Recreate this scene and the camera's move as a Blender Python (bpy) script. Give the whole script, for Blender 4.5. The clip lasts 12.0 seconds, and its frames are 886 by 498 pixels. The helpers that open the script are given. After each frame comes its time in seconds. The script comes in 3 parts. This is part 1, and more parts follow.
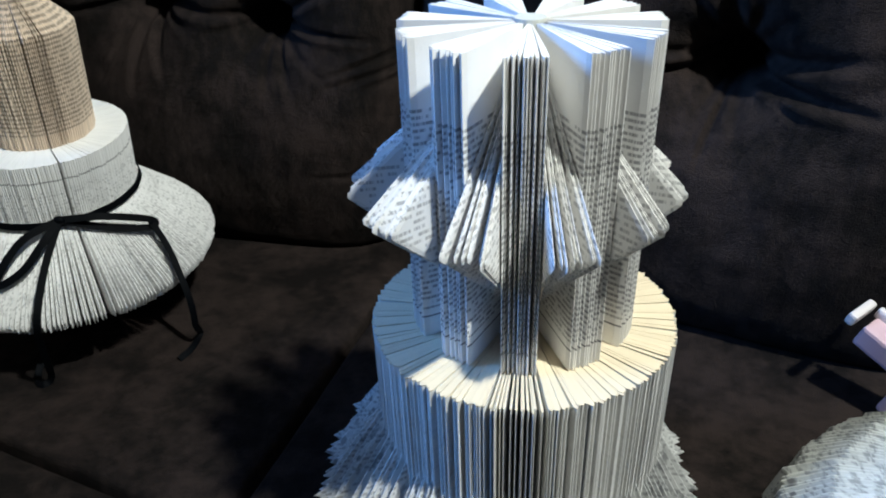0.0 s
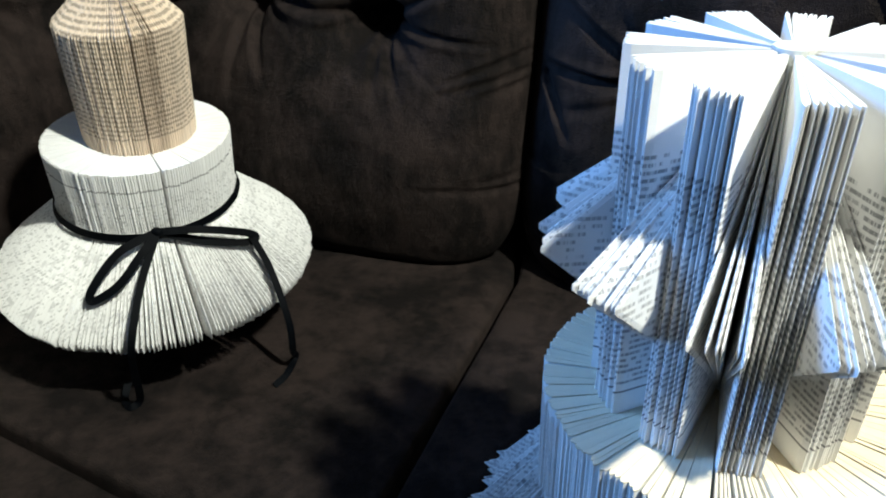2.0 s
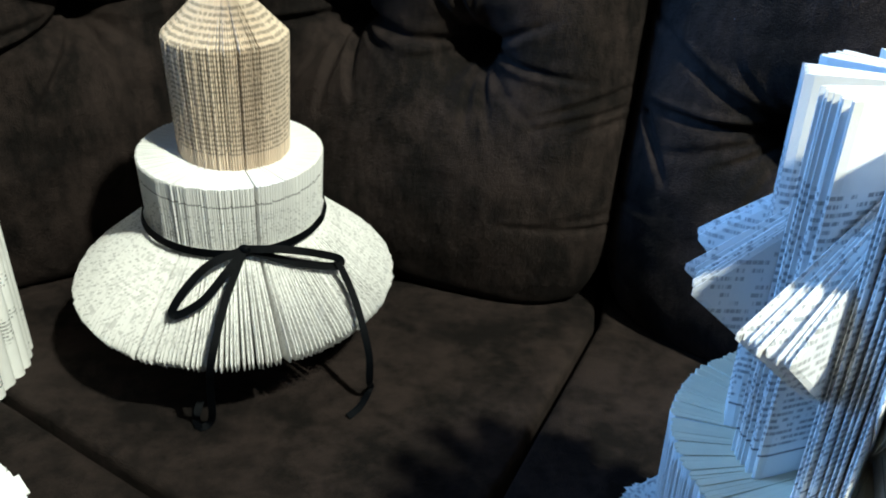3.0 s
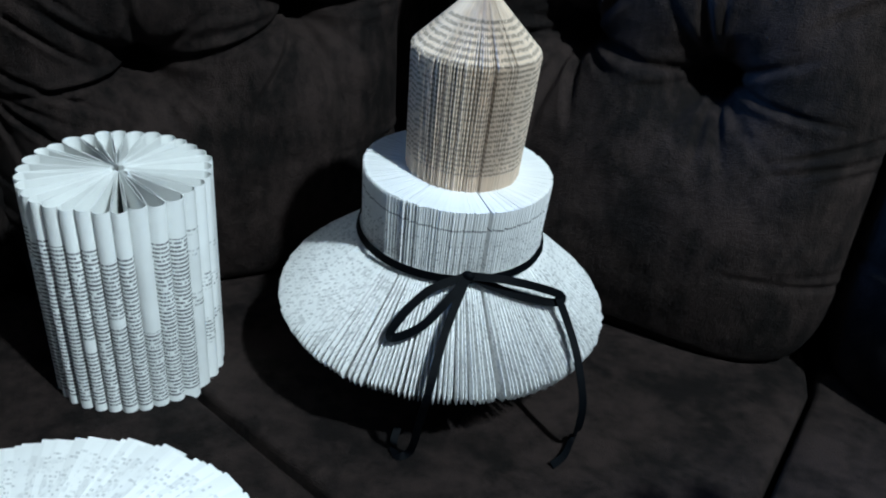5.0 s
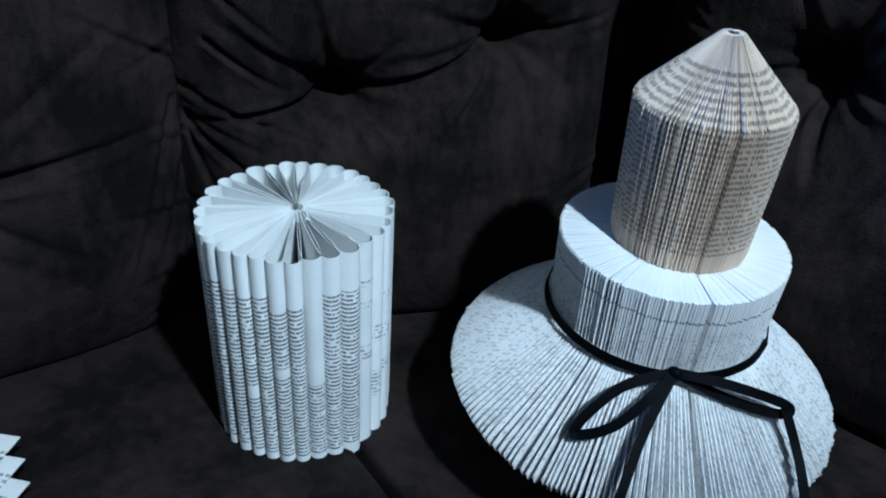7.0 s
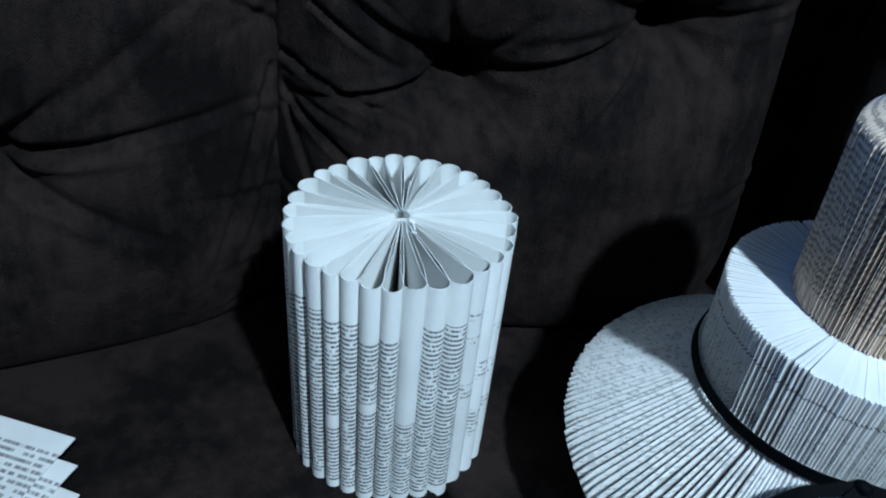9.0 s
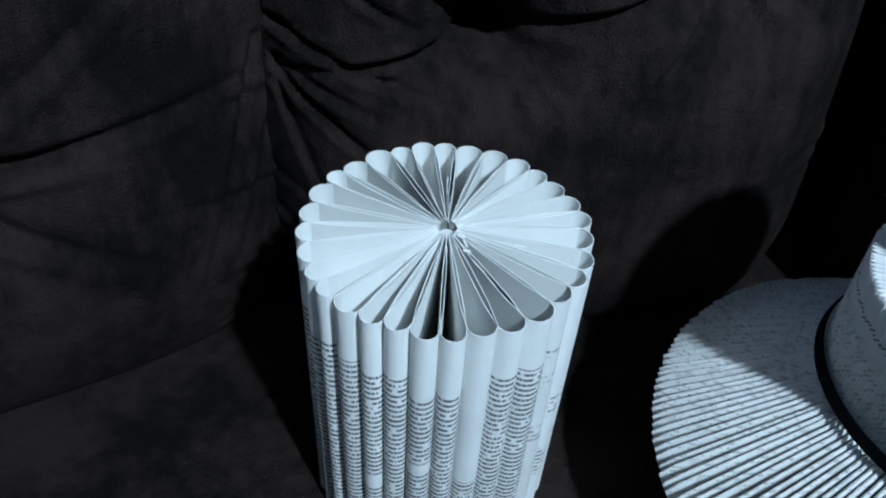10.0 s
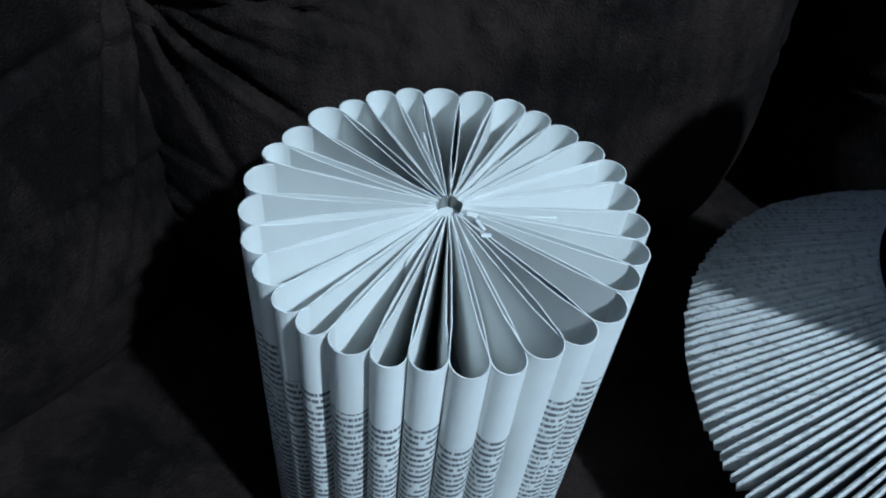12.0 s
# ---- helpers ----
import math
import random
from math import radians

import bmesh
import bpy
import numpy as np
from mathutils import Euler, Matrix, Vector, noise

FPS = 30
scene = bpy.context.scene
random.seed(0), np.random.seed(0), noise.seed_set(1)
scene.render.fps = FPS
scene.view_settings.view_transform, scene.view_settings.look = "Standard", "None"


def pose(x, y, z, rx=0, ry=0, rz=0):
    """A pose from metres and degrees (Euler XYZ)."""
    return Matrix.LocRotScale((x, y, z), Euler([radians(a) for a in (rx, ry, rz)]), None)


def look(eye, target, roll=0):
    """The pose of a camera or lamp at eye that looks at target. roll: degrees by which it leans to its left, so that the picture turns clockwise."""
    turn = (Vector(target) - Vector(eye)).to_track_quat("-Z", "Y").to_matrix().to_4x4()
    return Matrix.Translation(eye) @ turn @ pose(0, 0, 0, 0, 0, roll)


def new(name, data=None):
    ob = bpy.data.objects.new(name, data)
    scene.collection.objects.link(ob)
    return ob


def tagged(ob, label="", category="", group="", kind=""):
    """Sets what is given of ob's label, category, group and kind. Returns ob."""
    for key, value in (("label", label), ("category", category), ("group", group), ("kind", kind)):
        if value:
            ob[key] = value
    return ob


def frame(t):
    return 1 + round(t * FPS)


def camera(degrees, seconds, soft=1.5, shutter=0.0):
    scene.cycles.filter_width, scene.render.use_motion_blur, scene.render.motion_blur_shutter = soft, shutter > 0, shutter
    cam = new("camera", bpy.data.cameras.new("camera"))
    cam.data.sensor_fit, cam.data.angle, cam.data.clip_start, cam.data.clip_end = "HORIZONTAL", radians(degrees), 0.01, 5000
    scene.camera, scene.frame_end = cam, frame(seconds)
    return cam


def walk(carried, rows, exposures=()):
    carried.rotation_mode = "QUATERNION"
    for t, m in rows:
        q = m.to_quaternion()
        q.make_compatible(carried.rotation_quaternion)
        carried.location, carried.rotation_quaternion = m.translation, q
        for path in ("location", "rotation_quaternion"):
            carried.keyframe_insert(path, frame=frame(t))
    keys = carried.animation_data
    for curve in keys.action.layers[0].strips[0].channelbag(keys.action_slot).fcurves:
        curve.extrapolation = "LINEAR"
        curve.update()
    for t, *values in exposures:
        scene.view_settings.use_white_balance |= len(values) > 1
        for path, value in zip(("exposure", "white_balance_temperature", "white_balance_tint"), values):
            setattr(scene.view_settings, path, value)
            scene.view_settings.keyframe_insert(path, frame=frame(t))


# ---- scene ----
cam = camera(60.4, 12.0, soft=2.0)
PATH = [
    (0.0, -0.0039, 0.0025, 0.8467, 60.31, 1.64, -1.12),
    (0.5, -0.0019, 0.0161, 0.8452, 60.04, 0.89, 1.36),
    (1.0, -0.0183, 0.0275, 0.8429, 59.37, 0.04, 3.88),
    (1.5, -0.0497, 0.0498, 0.8447, 59.45, 0.61, 2.31),
    (2.0, -0.0731, 0.0667, 0.8441, 59.73, 0.59, 2.45),
    (2.5, -0.0884, 0.0793, 0.8289, 61.65, -0.52, 4.18),
    (3.0, -0.1108, 0.0804, 0.8302, 62.67, -1.35, 7.07),
    (5.0, -0.2129, 0.1019, 0.8231, 63.17, -3.74, 16.04),
    (5.5, -0.2231, 0.1204, 0.8272, 63.17, -3.75, 19.80),
    (6.0, -0.2359, 0.1325, 0.8282, 62.69, -3.94, 23.15),
    (6.5, -0.2475, 0.1493, 0.8286, 62.47, -3.57, 25.73),
    (7.0, -0.2580, 0.1729, 0.8342, 61.82, -2.73, 29.80),
    (7.5, -0.2632, 0.1957, 0.8354, 61.71, -3.89, 34.28),
    (9.5, -0.3649, 0.2629, 0.8177, 55.82, -3.94, 38.52),
    (10.0, -0.4103, 0.2924, 0.8077, 53.45, -2.54, 34.47),
    (10.5, -0.4470, 0.3015, 0.7973, 52.63, -2.63, 28.49),
    (11.0, -0.4764, 0.3246, 0.7823, 49.27, -1.38, 23.43),
    (11.5, -0.4921, 0.3381, 0.7725, 48.42, -1.95, 22.00),
    (12.0, -0.4934, 0.3390, 0.7678, 48.87, -3.04, 21.33),
]

EXPOSURES = [(0.0, 0.36, 6350, 4), (1.0, 0.36, 6400, 3), (1.6, 0.7, 6700, 2), (2.2, 0.9, 6750, 1), (3.2, 0.95, 6900, -4), (4.8, 0.6, 5450, 0), (5.5, 0.5, 5100, 0), (6.5, 0.45, 4780, 0), (7.5, 0.45, 4780, 0), (9.5, 0.48, 4850, 0), (12.0, 0.34, 4850, 0)]
walk(cam, [(t, pose(x, y, z, rx, ry, rz)) for t, x, y, z, rx, ry, rz in PATH], EXPOSURES)

SEAT = 0.45          # height of the seat above the floor

# ---- light: a bare hanging bulb and a bluish window ----
world = bpy.data.worlds.new("world")
scene.world = world
world.use_nodes = True
wn = world.node_tree.nodes
wn["Background"].inputs[0].default_value = (0.25, 0.32, 0.5, 1)
wn["Background"].inputs[1].default_value = 0.003

LAMP = (0.61, -0.13, 1.93)
lamp_data = bpy.data.lights.new("ceiling_bulb_light", "POINT")
lamp_data.energy, lamp_data.color, lamp_data.shadow_soft_size = 98.0, (1.0, 1.0, 0.95), 0.035
new("ceiling_bulb_light", lamp_data).location = LAMP
win_data = bpy.data.lights.new("window_light", "AREA")
win_data.shape, win_data.size, win_data.size_y = "RECTANGLE", 0.9, 0.8
win_data.energy, win_data.color = 62.0, (0.15, 0.39, 1.0)
window_light = new("window_light", win_data)
window_light.matrix_world = look((-2.47, 0.25, 1.95), (0.04, 0.335, 0.65))


# ---- materials ----
def mat(name, rough=0.8, metal=0.0):
    m = bpy.data.materials.new(name)
    m.use_nodes = True
    n, l = m.node_tree.nodes, m.node_tree.links
    b = n["Principled BSDF"]
    b.inputs["Roughness"].default_value, b.inputs["Metallic"].default_value = rough, metal
    return m, n, l, b


def math_node(n, l, op, a, b=None, c=None):
    x = n.new("ShaderNodeMath")
    x.operation = op
    for i, v in enumerate((a, b, c)):
        if v is None:
            continue
        if isinstance(v, (int, float)):
            x.inputs[i].default_value = v
        else:
            l.new(v, x.inputs[i])
    return x.outputs[0]


def noise_node(n, l, vec, scale, detail=3.0, rough=0.55):
    x = n.new("ShaderNodeTexNoise")
    x.inputs["Scale"].default_value, x.inputs["Detail"].default_value, x.inputs["Roughness"].default_value = scale, detail, rough
    if vec is not None:
        l.new(vec, x.inputs["Vector"])
    return x.outputs["Fac"]


def ramp(n, l, fac, lo, hi, a, b):
    x = n.new("ShaderNodeMapRange")
    x.clamp = True
    l.new(fac, x.inputs["Value"])
    for key, v in (("From Min", lo), ("From Max", hi), ("To Min", a), ("To Max", b)):
        x.inputs[key].default_value = v
    return x.outputs["Result"]


def mix(n, l, fac, a, b, mode="MIX"):
    x = n.new("ShaderNodeMix")
    x.data_type, x.blend_type = "RGBA", mode
    for i, v in ((0, fac), (6, a), (7, b)):
        if isinstance(v, (int, float, tuple)):
            x.inputs[i].default_value = v
        else:
            l.new(v, x.inputs[i])
    return x.outputs[2]


def bump(n, l, b, height, strength, dist):
    x = n.new("ShaderNodeBump")
    x.inputs["Strength"].default_value, x.inputs["Distance"].default_value = strength, dist
    l.new(height, x.inputs["Height"])
    l.new(x.outputs[0], b.inputs["Normal"])


def paper(name, tone, ink=(0.05, 0.05, 0.06), pitch=0.0034, block=(0.0, 1.0), words=0.42, letters=0.44, strength=0.9, blank=0.0, speckle=0.0, rule=None, edge=None, ragged=0.0, tints=(0.90, 1.04)):
    """Old book paper with printed lines. UV: u along the line, v up the page, both in metres."""
    m, n, l, b = mat(name, 0.82)
    uv = n.new("ShaderNodeUVMap")
    sep = n.new("ShaderNodeSeparateXYZ")
    l.new(uv.outputs[0], sep.inputs[0])
    u, v = sep.outputs[0], sep.outputs[1]
    info = n.new("ShaderNodeObjectInfo")
    rnd = info.outputs["Random"]
    seed = math_node(n, l, "MULTIPLY", rnd, 37.0)
    row_f = math_node(n, l, "DIVIDE", v, pitch)
    row = math_node(n, l, "FLOOR", row_f)
    off = math_node(n, l, "ABSOLUTE", math_node(n, l, "SUBTRACT", math_node(n, l, "FRACT", row_f), 0.5))
    line = ramp(n, l, off, 0.20, 0.30, 1.0, 0.0)

    def strip(scale, k):
        c = n.new("ShaderNodeCombineXYZ")
        l.new(math_node(n, l, "MULTIPLY", u, scale), c.inputs[0])
        l.new(math_node(n, l, "MULTIPLY", row, 3.7 + k), c.inputs[1])
        l.new(seed, c.inputs[2])
        return noise_node(n, l, c.outputs[0], 1.0, 1.0)

    mask = math_node(n, l, "MULTIPLY", line, ramp(n, l, strip(260.0, 0.0), words - 0.03, words + 0.03, 0.0, 1.0))
    mask = math_node(n, l, "MULTIPLY", mask, ramp(n, l, strip(1500.0, 1.3), letters - 0.05, letters + 0.05, 0.15, 1.0))
    top = math_node(n, l, "ADD", v, math_node(n, l, "MULTIPLY", math_node(n, l, "FRACT", math_node(n, l, "MULTIPLY", rnd, 13.7)), ragged))
    inside = math_node(n, l, "MULTIPLY", math_node(n, l, "GREATER_THAN", v, block[0]), math_node(n, l, "LESS_THAN", top, block[1]))
    mask = math_node(n, l, "MULTIPLY", mask, inside)
    if blank:
        c = n.new("ShaderNodeCombineXYZ")
        l.new(math_node(n, l, "MULTIPLY", row, 0.13), c.inputs[1])
        l.new(seed, c.inputs[2])
        mask = math_node(n, l, "MULTIPLY", mask, ramp(n, l, noise_node(n, l, c.outputs[0], 1.0, 1.0), blank - 0.02, blank + 0.02, 0.0, 1.0))
    mask = math_node(n, l, "MULTIPLY", mask, strength)
    if speckle:
        c = n.new("ShaderNodeCombineXYZ")
        l.new(math_node(n, l, "MULTIPLY", u, 170.0), c.inputs[0])
        l.new(math_node(n, l, "MULTIPLY", v, 90.0), c.inputs[1])
        l.new(seed, c.inputs[2])
        sp = ramp(n, l, noise_node(n, l, c.outputs[0], 1.0, 2.0), 0.54, 0.64, 0.0, speckle)
        zone = n.new("ShaderNodeTexCoord")
        sp = math_node(n, l, "MULTIPLY", sp, ramp(n, l, noise_node(n, l, zone.outputs["Object"], 30.0, 3.0), 0.40, 0.60, 0.25, 1.5))
        mask = math_node(n, l, "MAXIMUM", mask, math_node(n, l, "MULTIPLY", sp, inside))
    if rule is not None:
        wave = math_node(n, l, "ADD", v, math_node(n, l, "MULTIPLY", rnd, 0.0012))
        near = ramp(n, l, math_node(n, l, "ABSOLUTE", math_node(n, l, "SUBTRACT", wave, rule)), 0.00035, 0.0006, 0.85, 0.0)
        mask = math_node(n, l, "MAXIMUM", mask, near)
    tc = n.new("ShaderNodeTexCoord")
    stain = ramp(n, l, noise_node(n, l, tc.outputs["Object"], 28.0, 4.0), 0.35, 0.7, 0.93, 1.04)
    tint = ramp(n, l, rnd, 0.0, 1.0, *tints)
    shade = math_node(n, l, "MULTIPLY", stain, tint)
    col = (*tone, 1)
    if edge is not None:
        col = mix(n, l, math_node(n, l, "GREATER_THAN", v, edge[0]), col, (*edge[1], 1))
    base = mix(n, l, 1.0, col, shade, "MULTIPLY")
    l.new(mix(n, l, mask, base, (*ink, 1)), b.inputs["Base Color"])
    bump(n, l, b, noise_node(n, l, tc.outputs["Object"], 900.0, 3.0), 0.15, 0.0004)
    return m


def suede(name, dark, light):
    m, n, l, b = mat(name, 0.85)
    tc = n.new("ShaderNodeTexCoord")
    v = tc.outputs["Object"]
    nap = n.new("ShaderNodeMapping")
    nap.inputs["Rotation"].default_value, nap.inputs["Scale"].default_value = (0.3, 0.35, 0.2), (75.0, 75.0, 26.0)
    l.new(v, nap.inputs["Vector"])
    f = math_node(n, l, "ADD", math_node(n, l, "MULTIPLY", noise_node(n, l, v, 11.0, 6.0, 0.62), 0.6), math_node(n, l, "MULTIPLY", noise_node(n, l, nap.outputs[0], 1.0, 6.0, 0.75), 0.4))
    l.new(mix(n, l, ramp(n, l, f, 0.43, 0.57, 0.0, 1.0), (*dark, 1), (*light, 1)), b.inputs["Base Color"])
    b.inputs["Sheen Weight"].default_value, b.inputs["Sheen Roughness"].default_value = 0.15, 0.5
    b.inputs["Sheen Tint"].default_value = (*light, 1)
    b.inputs["Specular IOR Level"].default_value = 0.15
    bump(n, l, b, math_node(n, l, "ADD", noise_node(n, l, v, 900.0, 2.0), math_node(n, l, "MULTIPLY", noise_node(n, l, v, 45.0, 4.0), 3.0)), 0.8, 0.0018)
    return m


def plain(name, a, c, scale=20.0, rough=0.8, strength=0.2, dist=0.002):
    m, n, l, b = mat(name, rough)
    tc = n.new("ShaderNodeTexCoord")
    f = noise_node(n, l, tc.outputs["Object"], scale, 5.0)
    l.new(mix(n, l, ramp(n, l, f, 0.35, 0.65, 0.0, 1.0), (*a, 1), (*c, 1)), b.inputs["Base Color"])
    bump(n, l, b, noise_node(n, l, tc.outputs["Object"], scale * 12, 3.0), strength, dist)
    return m


SUEDE = suede("brown_suede", (0.0038, 0.0027, 0.0024), (0.0225, 0.0157, 0.0138))
P_CYL = paper("paper_loops", (0.88, 0.89, 0.87), pitch=0.0033, block=(0.010, 0.146), words=0.36, letters=0.42, strength=0.9, blank=0.30, ragged=0.010)
P_CYL_SHORT = paper("paper_loops_short_text", (0.88, 0.89, 0.87), pitch=0.0033, block=(0.010, 0.074), words=0.36, letters=0.42, strength=0.85, blank=0.36)
P_CYL_SPARSE = paper("paper_loops_sparse_text", (0.88, 0.89, 0.87), pitch=0.0033, block=(0.010, 0.146), words=0.47, letters=0.44, strength=0.7, blank=0.60)
P_HAT = paper("paper_hat", (0.82, 0.82, 0.81), pitch=0.0030, block=(0.0, 0.160), words=0.54, letters=0.45, strength=0.42, speckle=0.20, rule=0.1675, tints=(0.96, 1.02))
P_CANDLE = paper("paper_tan", (0.70, 0.58, 0.46), ink=(0.05, 0.04, 0.03), pitch=0.0036, block=(0.012, 0.112), words=0.40, letters=0.38, strength=0.58, tints=(0.88, 1.04))
P_CAKE = paper("paper_cake", (0.83, 0.82, 0.80), pitch=0.0030, block=(0.016, 0.120), words=0.42, letters=0.43, strength=0.66, rule=0.0125)
P_FLAP = paper("paper_flaps", (0.82, 0.81, 0.79), pitch=0.0034, block=(0.016, 0.120), words=0.48, letters=0.46, strength=0.55)
P_BASE = paper("paper_cream", (0.80, 0.79, 0.76), pitch=0.004, block=(0.0, 0.15), words=0.5, letters=0.45, strength=0.12, edge=(0.1672, (0.74, 0.64, 0.47)), tints=(0.94, 1.02))
P_SKIRT = paper("paper_flared", (0.80, 0.80, 0.78), pitch=0.0036, block=(0.0, 0.2), words=0.5, letters=0.44, strength=0.5, speckle=0.45, tints=(0.78, 1.05))
P_FAN = paper("paper_fan", (0.84, 0.84, 0.82), pitch=0.0036, block=(0.06, 0.1), words=0.56, letters=0.46, strength=0.35, speckle=0.12)
# dome book's shade is put into this darker tone; grey spine end shares it
P_SHADE_GREY = paper("paper_shade_grey", (0.58, 0.59, 0.55), pitch=0.0036, block=(0.0, 0.2), words=0.5, letters=0.44, strength=0.5, speckle=0.5)
P_OPEN = paper("paper_open_sheets", (0.82, 0.82, 0.80), pitch=0.0046, block=(0.014, 0.148), words=0.44, letters=0.42, strength=0.75)
RIBBON = plain("black_satin", (0.0010, 0.0014, 0.0022), (0.0022, 0.0030, 0.0042), 60.0, 0.6, 0.2, 0.0005)
RIBBON.node_tree.nodes["Principled BSDF"].inputs["Specular IOR Level"].default_value = 0.04
CARPET = plain("grey_carpet", (0.04, 0.036, 0.032), (0.07, 0.063, 0.056), 60.0, 0.95, 0.6, 0.004)
WALL = plain("wall_paint", (0.06, 0.055, 0.05), (0.08, 0.074, 0.067), 6.0, 0.8, 0.15, 0.002)
CEIL = plain("ceiling_paint", (0.10, 0.097, 0.092), (0.12, 0.116, 0.11), 6.0, 0.85, 0.15, 0.002)
PINK = plain("pink_plastic", (0.52, 0.36, 0.42), (0.58, 0.42, 0.48), 30.0, 0.35, 0.05, 0.0003)
PALE = plain("pale_plastic", (0.66, 0.62, 0.62), (0.72, 0.68, 0.68), 30.0, 0.35, 0.05, 0.0003)
FRAME = plain("white_paint", (0.66, 0.66, 0.65), (0.72, 0.72, 0.71), 12.0, 0.5, 0.1, 0.001)
GLASS, gn, gl, gb = mat("window_glass", 0.02)
gb.inputs["Transmission Weight"].default_value = 1.0
BULB, bn, bl, bb = mat("bulb_glow", 0.4)
bb.inputs["Emission Color"].default_value, bb.inputs["Emission Strength"].default_value = (1.0, 0.93, 0.82, 1), 20.0


# ---- building helpers ----
def link(name, mesh, material, parent=None, m=None, label=""):
    if material is not None and not mesh.materials:
        mesh.materials.append(material)
    ob = new(name, mesh)
    if parent is not None:
        ob.parent = parent
    if m is not None:
        ob.matrix_basis = m
    if label:
        tagged(ob, label)
    return ob


def empty(name, m, label, category, group="", kind=""):
    ob = new(name)
    ob.empty_display_size = 0.03
    ob.matrix_basis = m
    return tagged(ob, label, category, group, kind)


def mesh_of(name, verts, faces, smooth=False, uv=None):
    me = bpy.data.meshes.new(name)
    me.from_pydata([tuple(v) for v in verts], [], faces)
    if uv is not None:
        layer = me.uv_layers.new(name="UVMap")
        for loop in me.loops:
            layer.data[loop.index].uv = uv[loop.vertex_index]
    if smooth:
        me.polygons.foreach_set("use_smooth", [True] * len(me.polygons))
    me.update()
    return me


def part(name, bm, material, parent, label="", m=None, smooth=False):
    me = bpy.data.meshes.new(name)
    bmesh.ops.recalc_face_normals(bm, faces=bm.faces)
    bm.to_mesh(me)
    bm.free()
    if smooth:
        me.polygons.foreach_set("use_smooth", [True] * len(me.polygons))
    return link(name, me, material, parent, m, label)


def box(size, at=(0, 0, 0), bevel=0.0):
    bm = bmesh.new()
    bmesh.ops.create_cube(bm, size=1.0, matrix=Matrix.Translation(at) @ Matrix.Diagonal((*size, 1)))
    if bevel:
        bmesh.ops.bevel(bm, geom=bm.edges[:], offset=bevel, segments=2, profile=0.6, affect="EDGES")
    return bm


def leaf(name, prof, half, start=0.004, grow=0.0, taper=0.0032):
    """A folded leaf that stands on its spine: a thin wedge along x whose outer fold follows prof, rows of (z, reach[, taper])."""
    verts, uv, faces, k = [], [], [], 7
    base_taper = taper
    for z, reach, *own in prof:
        taper = own[0] if own else base_taper
        r = max(reach, start + 0.0008)
        w = half * min(1.0, r / 0.03) * (1 + grow * max(0.0, r / 0.068 - 1))
        for x, y in ((start, 0), (0.6 * r, -0.7 * w), (max(r - taper, 0.62 * r), -w), (r, -0.2 * w), (r, 0.2 * w), (max(r - taper, 0.62 * r), w), (0.6 * r, 0.7 * w)):
            verts.append((max(x, start), y, z))
            uv.append((max(x, start) + y, z))
    for i in range(len(prof) - 1):
        for j in range(k):
            a, b = i * k + j, i * k + (j + 1) % k
            faces.append((a, b, b + k, a + k))
    faces.append(tuple(range(k - 1, -1, -1)))
    faces.append(tuple(range((len(prof) - 1) * k, len(prof) * k)))
    return mesh_of(name, verts, faces, False, uv)


def spin(mesh, material, parent, angles, name="page", wobble=0.012, lean=0.4):
    for a in angles:
        s = 1.0 + random.gauss(0, wobble)
        link(name, mesh, material, parent, pose(0, 0, random.uniform(-0.00018, 0.00018), 0, random.gauss(0, lean) * 0.25, a + random.gauss(0, lean)) @ Matrix.Diagonal((s, 1, 1, 1)))


def round_angles(count, clump=0.0):
    step = 360.0 / count
    return [i * step + clump * step * math.sin(i * 0.9) + clump * step * 0.7 * math.sin(i * 0.37 + 1) for i in range(count)]


def ribbon(name, points, width, parent, up=(0, 0, 1), flat=None, label=""):
    """A flat strip of ribbon along a smooth line through the points; its face looks along flat."""
    pts = [Vector(p) for p in points]
    line = []
    for i in range(len(pts) - 1):
        p0, p1, p2, p3 = pts[max(i - 1, 0)], pts[i], pts[i + 1], pts[min(i + 2, len(pts) - 1)]
        for s in range(8):
            t = s / 8
            line.append(0.5 * (2 * p1 + (p2 - p0) * t + (2 * p0 - 5 * p1 + 4 * p2 - p3) * t * t + (3 * p1 - p0 - 3 * p2 + p3) * t ** 3))
    line.append(pts[-1])
    verts, faces = [], []
    for i, p in enumerate(line):
        d = (line[min(i + 1, len(line) - 1)] - line[max(i - 1, 0)]).normalized()
        nrm = Vector(flat[min(i // 8, len(flat) - 1)] if flat else up).normalized()
        side = d.cross(nrm).normalized() * width / 2
        nrm = side.cross(d).normalized() * 0.0005
        verts += [p - side - nrm, p + side - nrm, p + side + nrm, p - side + nrm]
    for i in range(len(line) - 1):
        for j in range(4):
            a, b = i * 4 + j, i * 4 + (j + 1) % 4
            faces.append((a, b, b + 4, a + 4))
    faces += [(3, 2, 1, 0), tuple(range(len(verts) - 4, len(verts)))]
    return link(name, mesh_of(name, verts, faces, False), RIBBON, parent, None, label)


# ---- the room ----
def slab(name, size, at, material, label):
    ob = part(name, box(size, (0, 0, 0)), material, None, "", Matrix.Translation(at))
    return tagged(ob, label, name.split("_")[0], kind="structure")


